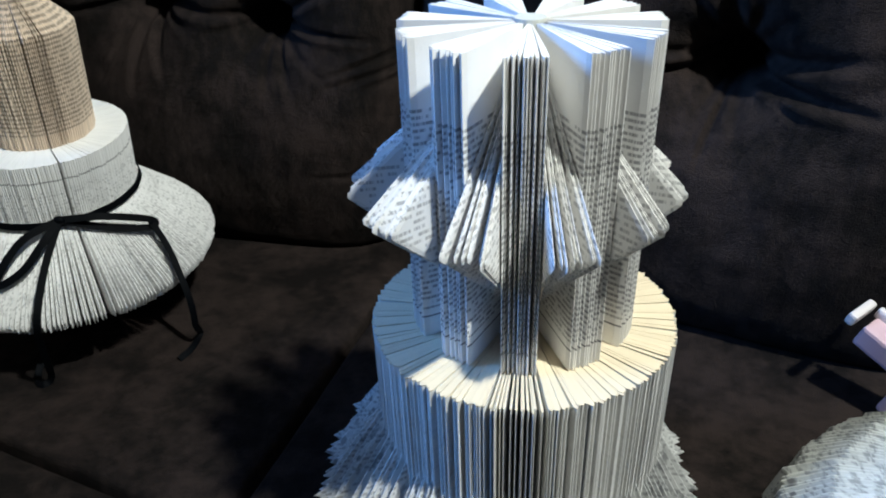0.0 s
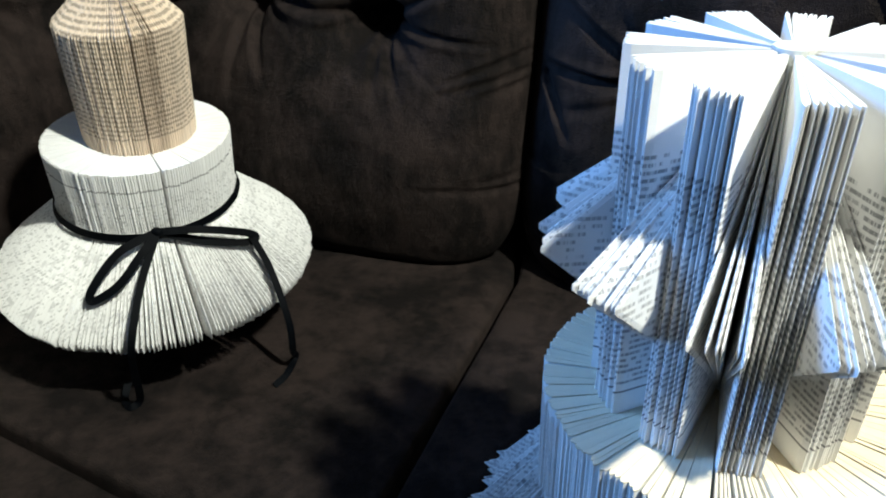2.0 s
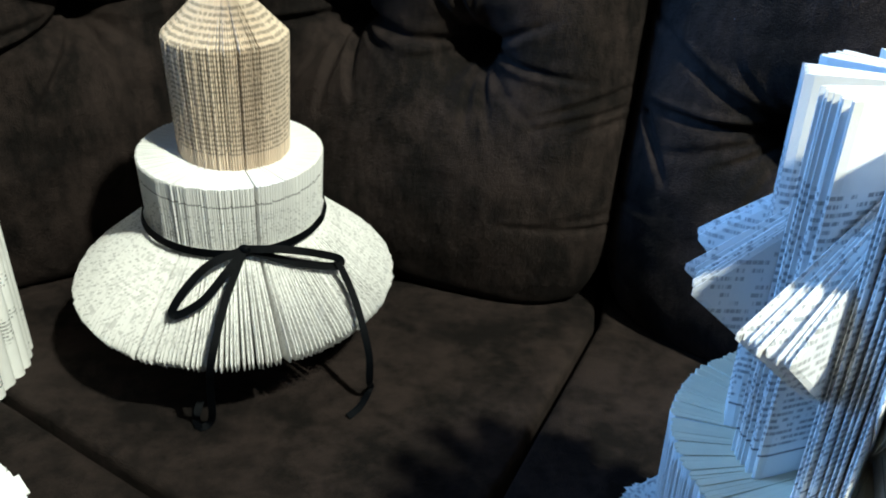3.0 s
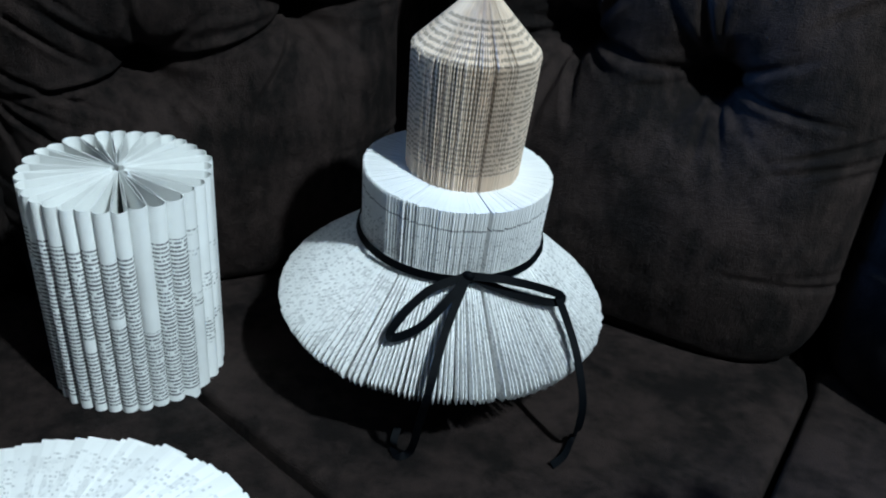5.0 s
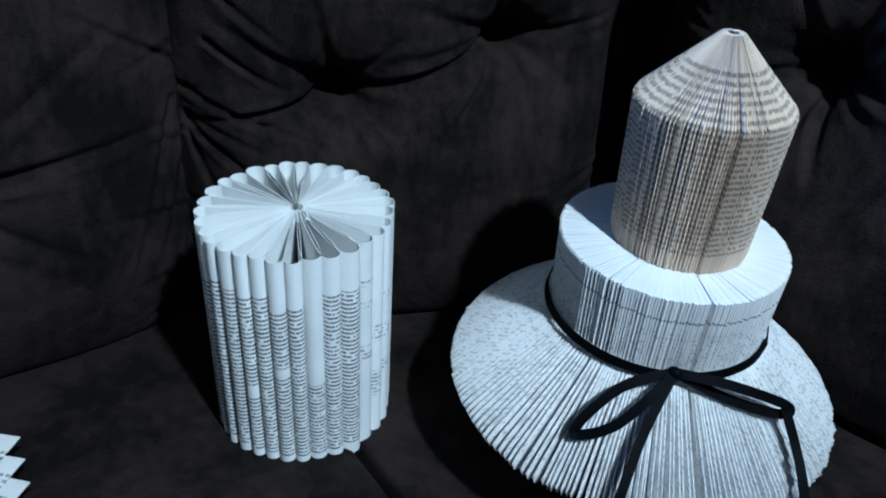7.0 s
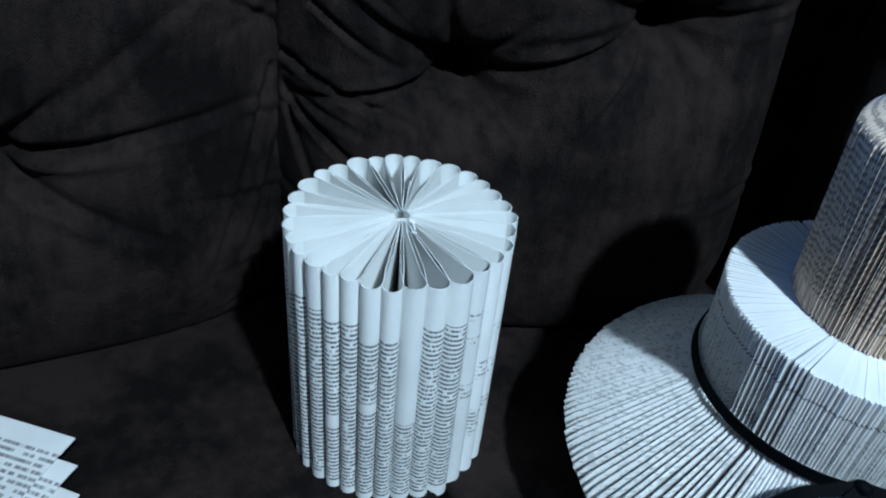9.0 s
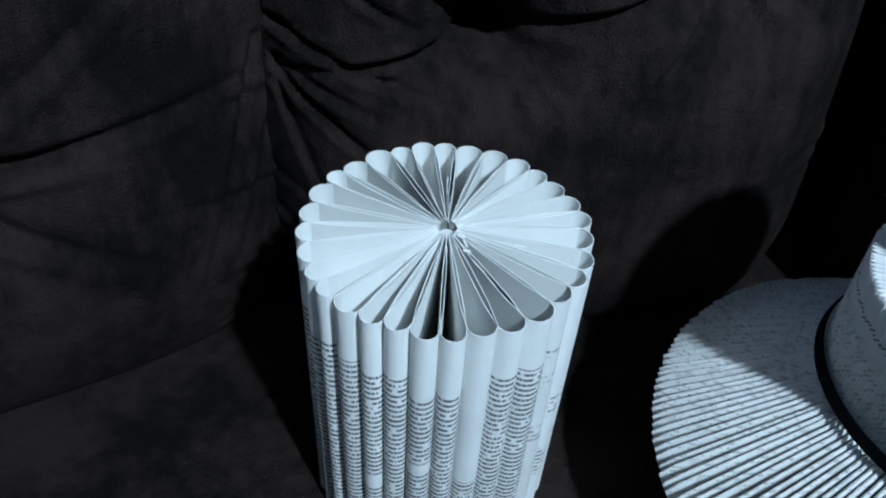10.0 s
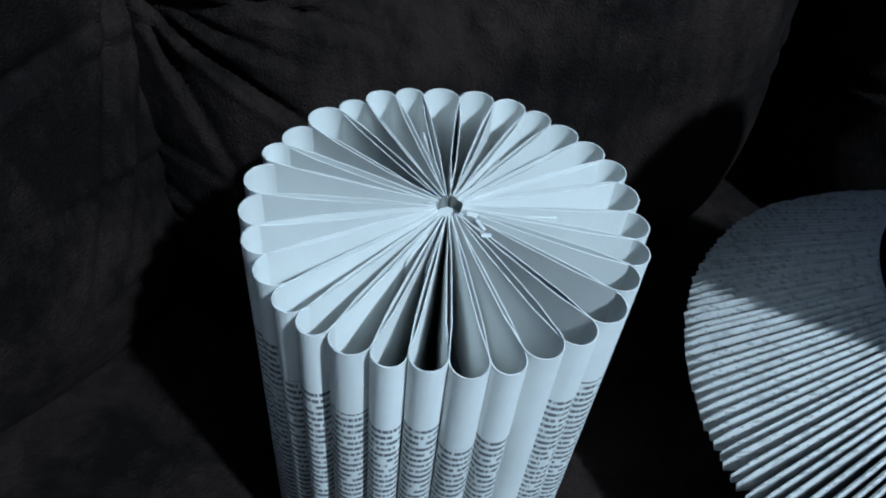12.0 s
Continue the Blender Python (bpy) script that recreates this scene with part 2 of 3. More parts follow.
slab("floor", (6.0, 6.0, 0.1), (0.4, -0.6, -0.05), CARPET, "grey carpeted floor under the sofa")
slab("ceiling", (6.0, 6.0, 0.1), (0.4, -0.6, 2.50), CEIL, "plain painted ceiling")
slab("wall_north", (6.0, 0.12, 2.45), (0.4, 2.46, 1.225), WALL, "plain painted wall behind the sofa")
slab("wall_south", (6.0, 0.12, 2.45), (0.4, -3.66, 1.225), WALL, "plain painted wall")
slab("wall_east", (0.12, 6.0, 2.45), (3.46, -0.6, 1.225), WALL, "plain painted wall")
west = new("wall_west")
tagged(west, "plain painted wall with a window", "wall", kind="structure")
west.location = (-2.56, 0.25, 0)
for size, at in (((0.12, 1.60, 2.45), (0, 1.35, 1.225)), ((0.12, 3.30, 2.45), (0, -2.20, 1.225)), ((0.12, 1.1, 1.5), (0, 0, 0.75)), ((0.12, 1.1, 0.05), (0, 0, 2.425))):
    part("wall_panel", box(size, at), WALL, west)
window = empty("window_1", pose(-2.56, 0.25, 1.95), "white framed window letting in bluish evening light", "window", kind="structure")
for size, at in (((0.08, 1.1, 0.05), (0, 0, 0.425)), ((0.08, 1.1, 0.05), (0, 0, -0.425)), ((0.08, 0.05, 0.8), (0, 0.525, 0)), ((0.08, 0.05, 0.8), (0, -0.525, 0)), ((0.05, 0.03, 0.8), (0, 0, 0))):
    part("window_frame", box(size, at, 0.004), FRAME, window)
for side in (-1, 1):
    pane = part("pane", box((0.006, 0.484, 0.8), (0, side * 0.2575, 0)), GLASS, window)
    pane.visible_shadow = False

bulb = empty("ceiling_lamp", pose(LAMP[0], LAMP[1], 2.45), "bare round bulb hanging on a cord from a white ceiling holder", "lamp")
bm = bmesh.new()
bmesh.ops.create_cone(bm, cap_ends=True, segments=24, radius1=0.025, radius2=0.05, depth=0.03, matrix=Matrix.Translation((0, 0, -0.015)))
part("holder", bm, FRAME, bulb, smooth=False)
drop = 2.45 - LAMP[2] - 0.07
bm = bmesh.new()
bmesh.ops.create_cone(bm, cap_ends=True, segments=10, radius1=0.003, radius2=0.003, depth=drop - 0.03, matrix=Matrix.Translation((0, 0, -0.015 - drop / 2)))
part("cord", bm, FRAME, bulb, smooth=True)
bm = bmesh.new()
bmesh.ops.create_cone(bm, cap_ends=True, segments=20, radius1=0.016, radius2=0.012, depth=0.05, matrix=Matrix.Translation((0, 0, -drop - 0.02)))
part("socket", bm, FRAME, bulb, smooth=False)
bm = bmesh.new()
bmesh.ops.create_uvsphere(bm, u_segments=20, v_segments=12, radius=0.035, matrix=Matrix.Translation((0, 0, LAMP[2] - 2.45)))
glow = part("bulb", bm, BULB, bulb, "glowing white bulb", smooth=True)
glow.visible_shadow = False

# ---- the sofa: a corner piece between two runs of seats ----
sofa = empty("sectional_sofa", pose(0, 0, SEAT), "dark brown suede corner sofa with button-tufted back cushions", "sofa")


def crease(u, v, a, b, depth, width):
    """A fold from a to b, deepest at a; with a soft ridge beside it."""
    ax, ay = a
    dx, dy = b[0] - ax, b[1] - ay
    L2 = dx * dx + dy * dy
    t = ((u - ax) * dx + (v - ay) * dy) / L2
    tc = min(1.0, max(0.0, t))
    side = ((u - ax) * dy - (v - ay) * dx) / math.sqrt(L2)
    px, py = ax + dx * tc, ay + dy * tc
    d2 = (u - px) ** 2 + (v - py) ** 2
    if d2 > 16 * width * width:
        return 0.0
    fade = (1.0 - tc) ** 0.8
    ridge = 0.4 * math.exp(-((side - 1.6 * width) ** 2) / (width * width)) * math.exp(-max(0.0, d2 - side * side) / (4 * width * width))
    return depth * fade * (-math.exp(-d2 / (width * width)) + (ridge if 0 <= t <= 1 else 0.0))


def cushion(name, a, b, height, bulge, tufts, folds, label, seed=0.0, lean=0.17, shift=0.0):
    """A back cushion whose front plane stands over the line a-b on the seat; tufts and folds in metres along it and up."""
    a, b = Vector((*a, 0)), Vector((*b, 0))
    w = (b - a).length
    ux = (b - a) / w
    out = ux.cross(Vector((0, 0, 1)))
    NU, NV = int(w / 0.0021), int(height / 0.0023)
    verts, faces = [], []
    dice = random.Random(int(seed * 10))
    tufts = [(tu + shift, tv, td, tr) for tu, tv, td, tr in tufts]
    folds = [((fa[0] + shift, fa[1]), (fb[0] + shift, fb[1]), 1.25 * depth, 0.75 * width) for fa, fb, depth, width in folds]
    for tu, tv, td, tr in tufts:
        for k in range(9):
            ang, far = 2 * math.pi * (k + dice.uniform(-0.3, 0.3)) / 9, dice.uniform(0.05, 0.13)
            folds.append(((tu + 0.008 * math.cos(ang), tv + 0.008 * math.sin(ang)), (tu + far * math.cos(ang), tv + 0.8 * far * math.sin(ang)), dice.uniform(0.003, 0.008), dice.uniform(0.003, 0.0055)))
    for k in range(10):
        e, hv = dice.choice((0.0, w)), dice.uniform(0.05, 0.36)
        far = dice.uniform(0.04, 0.10) * (1 if e == 0.0 else -1)
        folds.append(((e, hv), (e + far, hv + dice.uniform(-0.05, 0.02)), dice.uniform(0.002, 0.005), dice.uniform(0.0028, 0.004)))
    for j in range(NV + 1):
        for i in range(NU + 1):
            u, v = w * i / NU, height * j / NV
            su, sv = 2 * u / w - 1, 2 * v / height - 1
            full = (max(0.0, 1 - abs(su) ** 2.5) ** 0.58) * (max(0.0, 1 - max(0.0, sv) ** 4.0) ** 0.42) * (max(0.0, 1 - max(0.0, 1 - v / 0.19) ** 2.0) ** 0.55)
            d = bulge * full + (0.2 - v) * lean - 0.030 * abs(su) ** 5
            low = 0.0
            for k, (tu, tv, td, tr) in enumerate(tufts):
                q = math.hypot(u - tu, (v - tv) * 1.15)
                low += td * math.exp(-(q / (1.15 * tr)) ** 1.25) + td * 0.65 * math.exp(-(q / (tr * 0.50)) ** 2)
                ang = math.atan2(v - tv, u - tu)
                low += 0.0045 * math.exp(-((q - tr * 0.9) / (tr * 0.75)) ** 2) * noise.noise(Vector((math.cos(ang) * 2.6, math.sin(ang) * 2.6, seed + k * 3.1)))
            d -= min(low, bulge * full + 0.045)
            for fa, fb, depth, width in folds:
                d += crease(u, v, fa, fb, depth, width)
            near = math.exp(-min(u, w - u) / 0.035)
            d += near * full * 0.0025 * noise.noise(Vector((u * 16 + v * 22, v * 34 - u * 16, seed + 2.0)))
            p = Vector((u * 9, v * 9, seed))
            d += full * (0.007 * noise.noise(p) + 0.0025 * noise.noise(p * 3.3) + 0.0010 * noise.noise(Vector((u * 26 + v * 14, v * 60 - u * 20, seed))))
            k = max(0.0, 1 - v / 0.085)
            q = a + ux * (u - 0.038 * (1 - math.sqrt(1 - k * k)) * su ** 3) + out * d
            verts.append((q.x, q.y, v))
    n0 = len(verts)
    row = NU + 1
    for j in range(NV):
        for i in range(NU):
            k = j * row + i
            faces.append((k, k + 1, k + row + 1, k + row))
    rim = [i for i in range(row)] + [j * row + NU for j in range(1, NV + 1)] + [NV * row + i for i in range(NU - 1, -1, -1)] + [j * row for j in range(NV - 1, 0, -1)]
    for i in rim:
        q = Vector(verts[i]) - out * 0.13
        verts.append(q)
    m = len(rim)
    for k in range(m):
        i, j = rim[k], rim[(k + 1) % m]
        faces.append((j, i, n0 + k, n0 + (k + 1) % m))
    faces.append(tuple(n0 + k for k in range(m)))
    return link(name, mesh_of(name, verts, faces, True), SUEDE, sofa, None, label)


cushion("back_cushion", (-0.99, 0.035), (-0.70, 0.583), 0.50, 0.050, [(0.42, 0.165, 0.05, 0.028)],
        [((0.42, 0.165), (0.61, 0.185), 0.011, 0.006), ((0.42, 0.165), (0.57, 0.27), 0.007, 0.007), ((0.42, 0.165), (0.53, 0.09), 0.006, 0.008), ((0.62, 0.22), (0.52, 0.28), 0.005, 0.004), ((0.62, 0.19), (0.57, 0.06), 0.006, 0.004), ((0.60, 0.20), (0.545, 0.05), 0.005, 0.004), ((0.62, 0.15), (0.59, 0.04), 0.005, 0.003)], "suede back cushion with a long soft fold", 1.7, 0.02)
cushion("back_cushion", (-0.712, 0.559), (-0.438, 0.804), 0.50, 0.046, [(0.115, 0.208, 0.068, 0.031), (0.25, 0.25, 0.068, 0.031)],
        [((0.115, 0.205), (0.0, 0.187), 0.012, 0.004), ((0.25, 0.25), (0.125, 0.207), 0.013, 0.005), ((0.115, 0.21), (0.02, 0.27), 0.008, 0.006), ((0.0, 0.185), (0.075, 0.125), 0.010, 0.004), ((0.0, 0.178), (0.035, 0.08), 0.006, 0.004), ((0.0, 0.21), (0.11, 0.165), 0.008, 0.0035), ((0.0, 0.31), (0.10, 0.225), 0.007, 0.0035), ((0.02, 0.25), (0.09, 0.20), 0.007, 0.003),
         ((0.115, 0.205), (0.155, 0.165), 0.007, 0.006), ((0.25, 0.25), (0.35, 0.27), 0.008, 0.005), ((0.25, 0.25), (0.24, 0.34), 0.007, 0.006), ((0.0, 0.19), (0.06, 0.165), 0.007, 0.004), ((0.115, 0.208), (0.09, 0.31), 0.007, 0.006)], "suede back cushion with two deep tufts", 5.2, 0.03, 0.014)
cushion("back_cushion", (-0.43, 0.843), (-0.032, 0.719), 0.50, 0.052, [(0.272, 0.230, 0.068, 0.031), (0.147, 0.250, 0.068, 0.031)],
        [((0.272, 0.230), (0.385, 0.213), 0.010, 0.004), ((0.147, 0.252), (0.252, 0.231), 0.013, 0.006), ((0.272, 0.228), (0.305, 0.165), 0.010, 0.005), ((0.272, 0.228), (0.280, 0.165), 0.008, 0.005),
         ((0.147, 0.250), (0.06, 0.235), 0.009, 0.005), ((0.147, 0.250), (0.135, 0.16), 0.008, 0.006), ((0.272, 0.235), (0.25, 0.33), 0.009, 0.006), ((0.147, 0.255), (0.20, 0.33), 0.008, 0.006), ((0.147, 0.250), (0.175, 0.17), 0.006, 0.006)], "suede back cushion with two deep tufts", 9.4, 0.17, 0.010)
cushion("back_cushion", (-0.032, 0.737), (0.428, 0.462), 0.50, 0.050, [(0.150, 0.196, 0.06, 0.032), (0.309, 0.222, 0.08, 0.042)],
        [((0.150, 0.196), (0.02, 0.20), 0.012, 0.005), ((0.150, 0.20), (0.035, 0.255), 0.010, 0.006), ((0.309, 0.215), (0.43, 0.205), 0.014, 0.006), ((0.309, 0.222), (0.42, 0.245), 0.010, 0.008), ((0.309, 0.215), (0.22, 0.215), 0.012, 0.006),
         ((0.309, 0.215), (0.300, 0.15), 0.007, 0.004), ((0.150, 0.19), (0.10, 0.165), 0.007, 0.004), ((0.150, 0.19), (0.135, 0.14), 0.006, 0.005), ((0.309, 0.23), (0.30, 0.33), 0.008, 0.008), ((0.03, 0.19), (0.07, 0.14), 0.007, 0.005)], "suede back cushion with wide deep tufts", 13.1, 0.17, -0.007)
cushion("back_cushion", (0.43, 0.46), (0.90, 0.24), 0.50, 0.050, [(0.20, 0.21, 0.05, 0.035)], [((0.20, 0.21), (0.02, 0.20), 0.010, 0.006)], "suede back cushion", 17.9)


def pad(name, corners, label, seed):
    """A seat cushion: a thick rounded slab with a soft crown, cut to the corners."""
    n = len(corners)
    cs = [Vector((*c, 0)) for c in corners]
    mid = sum(cs, Vector()) / n
    rings = [(0.0, -0.16), (0.0, -0.007), (0.0015, -0.003), (0.0045, -0.0009), (0.016, 0.0)] + [(0.016 + 0.02 * i, 0.0) for i in range(1, 7)]
    verts, faces, per = [], [], 40
    for inset, z in rings:
        off = []
        for i in range(n):
            p0, p1, p2 = cs[i - 1], cs[i], cs[(i + 1) % n]
            d1, d2 = (p1 - p0).normalized(), (p2 - p1).normalized()
            n1, n2 = Vector((-d1.y, d1.x, 0)), Vector((-d2.y, d2.x, 0))
            off.append(p1 + (n1 + n2) * (inset + 0.0006) / (1 + n1.dot(n2)))
        for i in range(n):
            for s in range(per):
                p = off[i].lerp(off[(i + 1) % n], s / per)
                v = Vector((p.x * 8, p.y * 8, seed))
                zz = z if z < -0.1 else z + 0.0022 * noise.noise(v) + 0.0008 * noise.noise(v * 5)
                verts.append((p.x, p.y, zz))
    m = n * per
    for r in range(len(rings) - 1):
        for k in range(m):
            a, b = r * m + k, r * m + (k + 1) % m
            faces.append((a, b, b + m, a + m))
    verts.append((mid.x, mid.y, 0.0))
    last = (len(rings) - 1) * m
    for k in range(m):
        faces.append((last + k, last + (k + 1) % m, len(verts) - 1))
    faces.append(tuple(range(m - 1, -1, -1)))
    return link(name, mesh_of(name, verts, faces, True), SUEDE, sofa, None, label)


pad("seat_cushion", [(-0.155, 0.345), (-0.035, 0.69), (-0.02, 0.90), (-0.42, 0.95), (-0.80, 0.66), (-0.645, 0.585)], "wedge-shaped suede corner seat", 2.2)
pad("seat_cushion", [(-0.155, 0.34), (-0.648, 0.58), (-1.05, 0.60), (-1.10, -0.10), (-0.36, -0.05)], "suede seat cushion", 4.1)
pad("seat_cushion", [(-0.15, 0.345), (-0.03, 0.13), (0.85, -0.10), (0.95, 0.45), (0.0, 0.90), (-0.032, 0.69)], "suede seat cushion", 6.6)
bm = bmesh.new()
outline = [(-0.36, -0.02), (-0.155, 0.33), (-0.04, 0.16), (0.85, -0.06), (0.98, 0.36), (0.40, 0.62), (0.0, 0.92), (-0.42, 1.0), (-0.82, 0.72), (-1.10, 0.20), (-1.08, -0.08)]
face = bm.faces.new([bm.verts.new((x, y, -0.40)) for x, y in outline])
got = bmesh.ops.extrude_face_region(bm, geom=[face])
for e in got["geom"]:
    if isinstance(e, bmesh.types.BMVert):
        e.co.z = -0.165
part("base", bm, SUEDE, sofa, "suede covered sofa base")
bm = bmesh.new()
inner = [(-1.06, 0.05), (-0.83, 0.65), (-0.45, 0.96), (0.02, 0.88), (0.47, 0.58), (1.02, 0.30)]
outer = [(-1.20, 0.10), (-0.93, 0.75), (-0.45, 1.12), (0.08, 1.02), (0.54, 0.72), (1.08, 0.44)]
lo = [bm.verts.new((x, y, -0.40)) for x, y in inner + outer[::-1]]
hi = [bm.verts.new((x, y, 0.46)) for x, y in inner + outer[::-1]]
k = len(inner)
for i in range(2 * k):
    j = (i + 1) % (2 * k)
    bm.faces.new((lo[i], lo[j], hi[j], hi[i]))
for i in range(k - 1):
    for lay in (lo, hi):
        bm.faces.new((lay[i], lay[i + 1], lay[2 * k - 2 - i], lay[2 * k - 1 - i]))
part("back_frame", bm, SUEDE, sofa, "suede covered sofa back")

# ---- the loop book: pages curled back into a drum ----
drum = empty("looped_page_book", pose(-0.5625, 0.530, SEAT, 4.0, 3.2, 0), "round book sculpture of white pages curled into upright loops", "book sculpture")


def page_loop(reach, girth, height):
    """One page curled back to the spine: a hollow drop-shaped tube."""
    c, path, uv_u = girth / 2, [], [0.0]
    mid = reach - c
    path.append((0.0042, -0.0004))
    path.append((0.4 * mid, -0.55 * c))
    path.append((0.8 * mid, -0.95 * c))
    for i in range(11):
        a = -math.pi / 2 + math.pi * i / 10
        path.append((mid + c * math.cos(a), c * math.sin(a)))
    path += [(0.8 * mid, 0.95 * c), (0.4 * mid, 0.55 * c), (0.0042, 0.0004)]
    for p, q in zip(path, path[1:]):
        uv_u.append(uv_u[-1] + math.dist(p, q))
    th, verts, uv, n = 0.00035, [], [], len(path)
    for z in (0.0, height):
        for lay in (0.0, th):
            for i, (x, y) in enumerate(path):
                x0, y0 = path[max(i - 1, 0)]
                x1, y1 = path[min(i + 1, n - 1)]
                d = math.hypot(x1 - x0, y1 - y0)
                verts.append((x - lay * (y1 - y0) / d, y + lay * (x1 - x0) / d, z))
                uv.append((uv_u[i], z if lay == 0.0 else z + 5.0))
    faces = []
    for i in range(n - 1):
        faces += [(i, i + 1, 2 * n + i + 1, 2 * n + i), (n + i + 1, n + i, 3 * n + i, 3 * n + i + 1)]
    k, m = len(faces), len(verts)
    verts, uv = verts + verts, uv + uv
    for i in range(n - 1):
        faces += [(m + 2 * n + i, m + 2 * n + i + 1, m + 3 * n + i + 1, m + 3 * n + i), (m + i + 1, m + i, m + n + i, m + n + i + 1)]
    me = mesh_of("page_loop", verts, faces, False, uv)
    me.polygons.foreach_set("use_smooth", [i < k for i in range(len(faces))])
    return me


rng = random.Random(11)
girths = [rng.uniform(0.0100, 0.0148) for _ in range(31)]
total = sum(girths)
turn = 0.0
for g in girths:
    turn += 180.0 * g / total
    scale = g * 2 * math.pi * 0.0577 / total
    printed = P_CYL_SHORT if 308 < turn < 319 else P_CYL_SPARSE if turn > 351 or turn < 75 else P_CYL
    link("page_loop", page_loop(0.0640 - 0.0010 * math.cos(radians(turn - 30)) + rng.uniform(-0.0010, 0.0010), scale * 1.04, 0.1724 + rng.uniform(-0.0006, 0.0006)), printed, drum, pose(0, 0, 0, 0, 0, turn))
    turn += 180.0 * g / total
for i in range(14):
    me = leaf("inner_page", [(0.002, rng.uniform(0.02, 0.045)), (0.1702, rng.uniform(0.02, 0.045))], 0.0004, 0.006)
    link("inner_page", me, P_CYL, drum, pose(0, 0, 0, 0, 0, i * 360 / 14 + rng.uniform(-9, 9)))

bm = bmesh.new()
bmesh.ops.create_cone(bm, cap_ends=True, segments=14, radius1=0.0046, radius2=0.0040, depth=0.166, matrix=Matrix.Translation((0, 0, 0.085)))
part("spine", bm, P_CYL_SPARSE, drum, "glued white paper spine")
for x, y, rz in ((0.0080, -0.0010, 10), (0.0120, -0.0040, -35), (0.0150, -0.0075, 30)):
    bm = box((rng.uniform(0.003, 0.005), rng.uniform(0.0010, 0.0018), 0.0003), (0, 0, 0), 0.0001)
    for v in bm.verts:
        v.co.y *= rng.uniform(0.3, 1.2)
    part("torn_scrap", bm, P_CYL_SPARSE, drum, "torn paper scrap", pose(x, y, 0.1725, 4, 3, rz))

# ---- the hat book: flared brim, round crown ----
hat = empty("folded_hat_book", pose(-0.3436, 0.6194, SEAT, 4.76, 3.48, 0), "white book folded into a round crown over a flared brim", "book sculpture")
BRIM = [(0.0, 0.030), (0.030, 0.055), (0.066, 0.1235), (0.0735, 0.1265), (0.080, 0.1215)]
CROWN = [(0.126, 0.0680, 0.002), (0.134, 0.0672, 0.002), (0.1811, 0.0685, 0.0016)]
HAT = leaf("page", BRIM + CROWN, 0.00108, grow=0.04, taper=0.0070)
HAT_SLIM = leaf("page", [(z, r + (0.002 if r > 0.1 else 0.0)) for z, r in BRIM] + CROWN, 0.00096, grow=-0.05, taper=0.0060)
HAT_SLIT = 305.0     # where the covers meet, the pages stand apart
for a in round_angles(240, 0.16):
    if not 138 < a < 262 and abs(a - HAT_SLIT) > 0.85:
        spin(HAT, P_HAT, hat, [a], wobble=0.0035, lean=0.2)
for k in range(60):
    spin(HAT_SLIM, P_HAT, hat, [139.5 + k * 2.05], wobble=0.0025, lean=0.18)
candle = empty("folded_candle_book", hat.matrix_basis @ pose(0.0026, 0.0012, 0.1813), "tan aged book folded into a pillar with a pointed top", "book sculpture")
CANDLE_EDGE = [(0.0, 0.0405), (0.086, 0.0432), (0.0885, 0.0428), (0.125, 0.0062)]
CANDLE = leaf("page", CANDLE_EDGE, 0.00086, 0.003, taper=0.0018)
CANDLE_SLIM = leaf("page", CANDLE_EDGE, 0.00056, 0.003, taper=0.0035)
for a in round_angles(150, 0.40):
    spin(CANDLE_SLIM if 170 < a < 262 else CANDLE, P_CANDLE, candle, [a], wobble=0.010, lean=0.3)

bow = empty("ribbon_bow", hat.matrix_basis, "thin black satin ribbon tied in a bow round the hat", "ribbon")
ring = [(0.0700 * math.cos(radians(a)), 0.0700 * math.sin(radians(a)), 0.1305) for a in range(0, 361, 20)]
ribbon("band", ring, 0.0055, bow, flat=[(math.cos(radians(a + 10)), math.sin(radians(a + 10)), 0.25) for a in range(0, 361, 20)])
back = hat.matrix_basis.inverted()


def on_hat(x, y, z):
    return tuple(back @ Vector((x, y, z + 0.843)))


knot = Vector(on_hat(-0.3055, 0.5440, -0.2665))
bm = bmesh.new()
bmesh.ops.create_icosphere(bm, subdivisions=2, radius=0.0042, matrix=Matrix.Translation(knot) @ Matrix.Diagonal((1.1, 0.8, 0.9, 1)))
part("knot", bm, RIBBON, bow, smooth=True)
FACE = [(0.35, -0.75, 0.75)]
lend, rend = Vector(on_hat(-0.345, 0.505, -0.302)), Vector(on_hat(-0.246, 0.573, -0.285))
ribbon("bow_loop", [knot, knot.lerp(lend, 0.4) + Vector((-0.007, -0.002, 0.007)), knot.lerp(lend, 0.85) + Vector((-0.005, -0.002, 0.004)), lend, knot.lerp(lend, 0.75) + Vector((0.008, -0.003, 0.001)), knot.lerp(lend, 0.35) + Vector((0.006, -0.004, 0.003)), knot], 0.0058, bow, flat=FACE)
ribbon("bow_loop", [knot, knot.lerp(rend, 0.45) + Vector((0.002, -0.003, 0.006)), rend + Vector((0, 0, 0.002)), rend + Vector((-0.001, -0.001, -0.005)), knot.lerp(rend, 0.6) + Vector((-0.004, -0.004, -0.004)), knot], 0.0058, bow, flat=FACE)
ribbon("tail", [knot, knot.lerp(Vector(on_hat(-0.311, 0.484, -0.322)), 0.5) + Vector((-0.002, -0.002, 0.003)), on_hat(-0.311, 0.482, -0.319), on_hat(-0.316, 0.484, -0.345), on_hat(-0.325, 0.497, -0.385), on_hat(-0.333, 0.494, -0.391), on_hat(-0.340, 0.503, -0.390), on_hat(-0.341, 0.515, -0.384)], 0.0054, bow, flat=FACE)
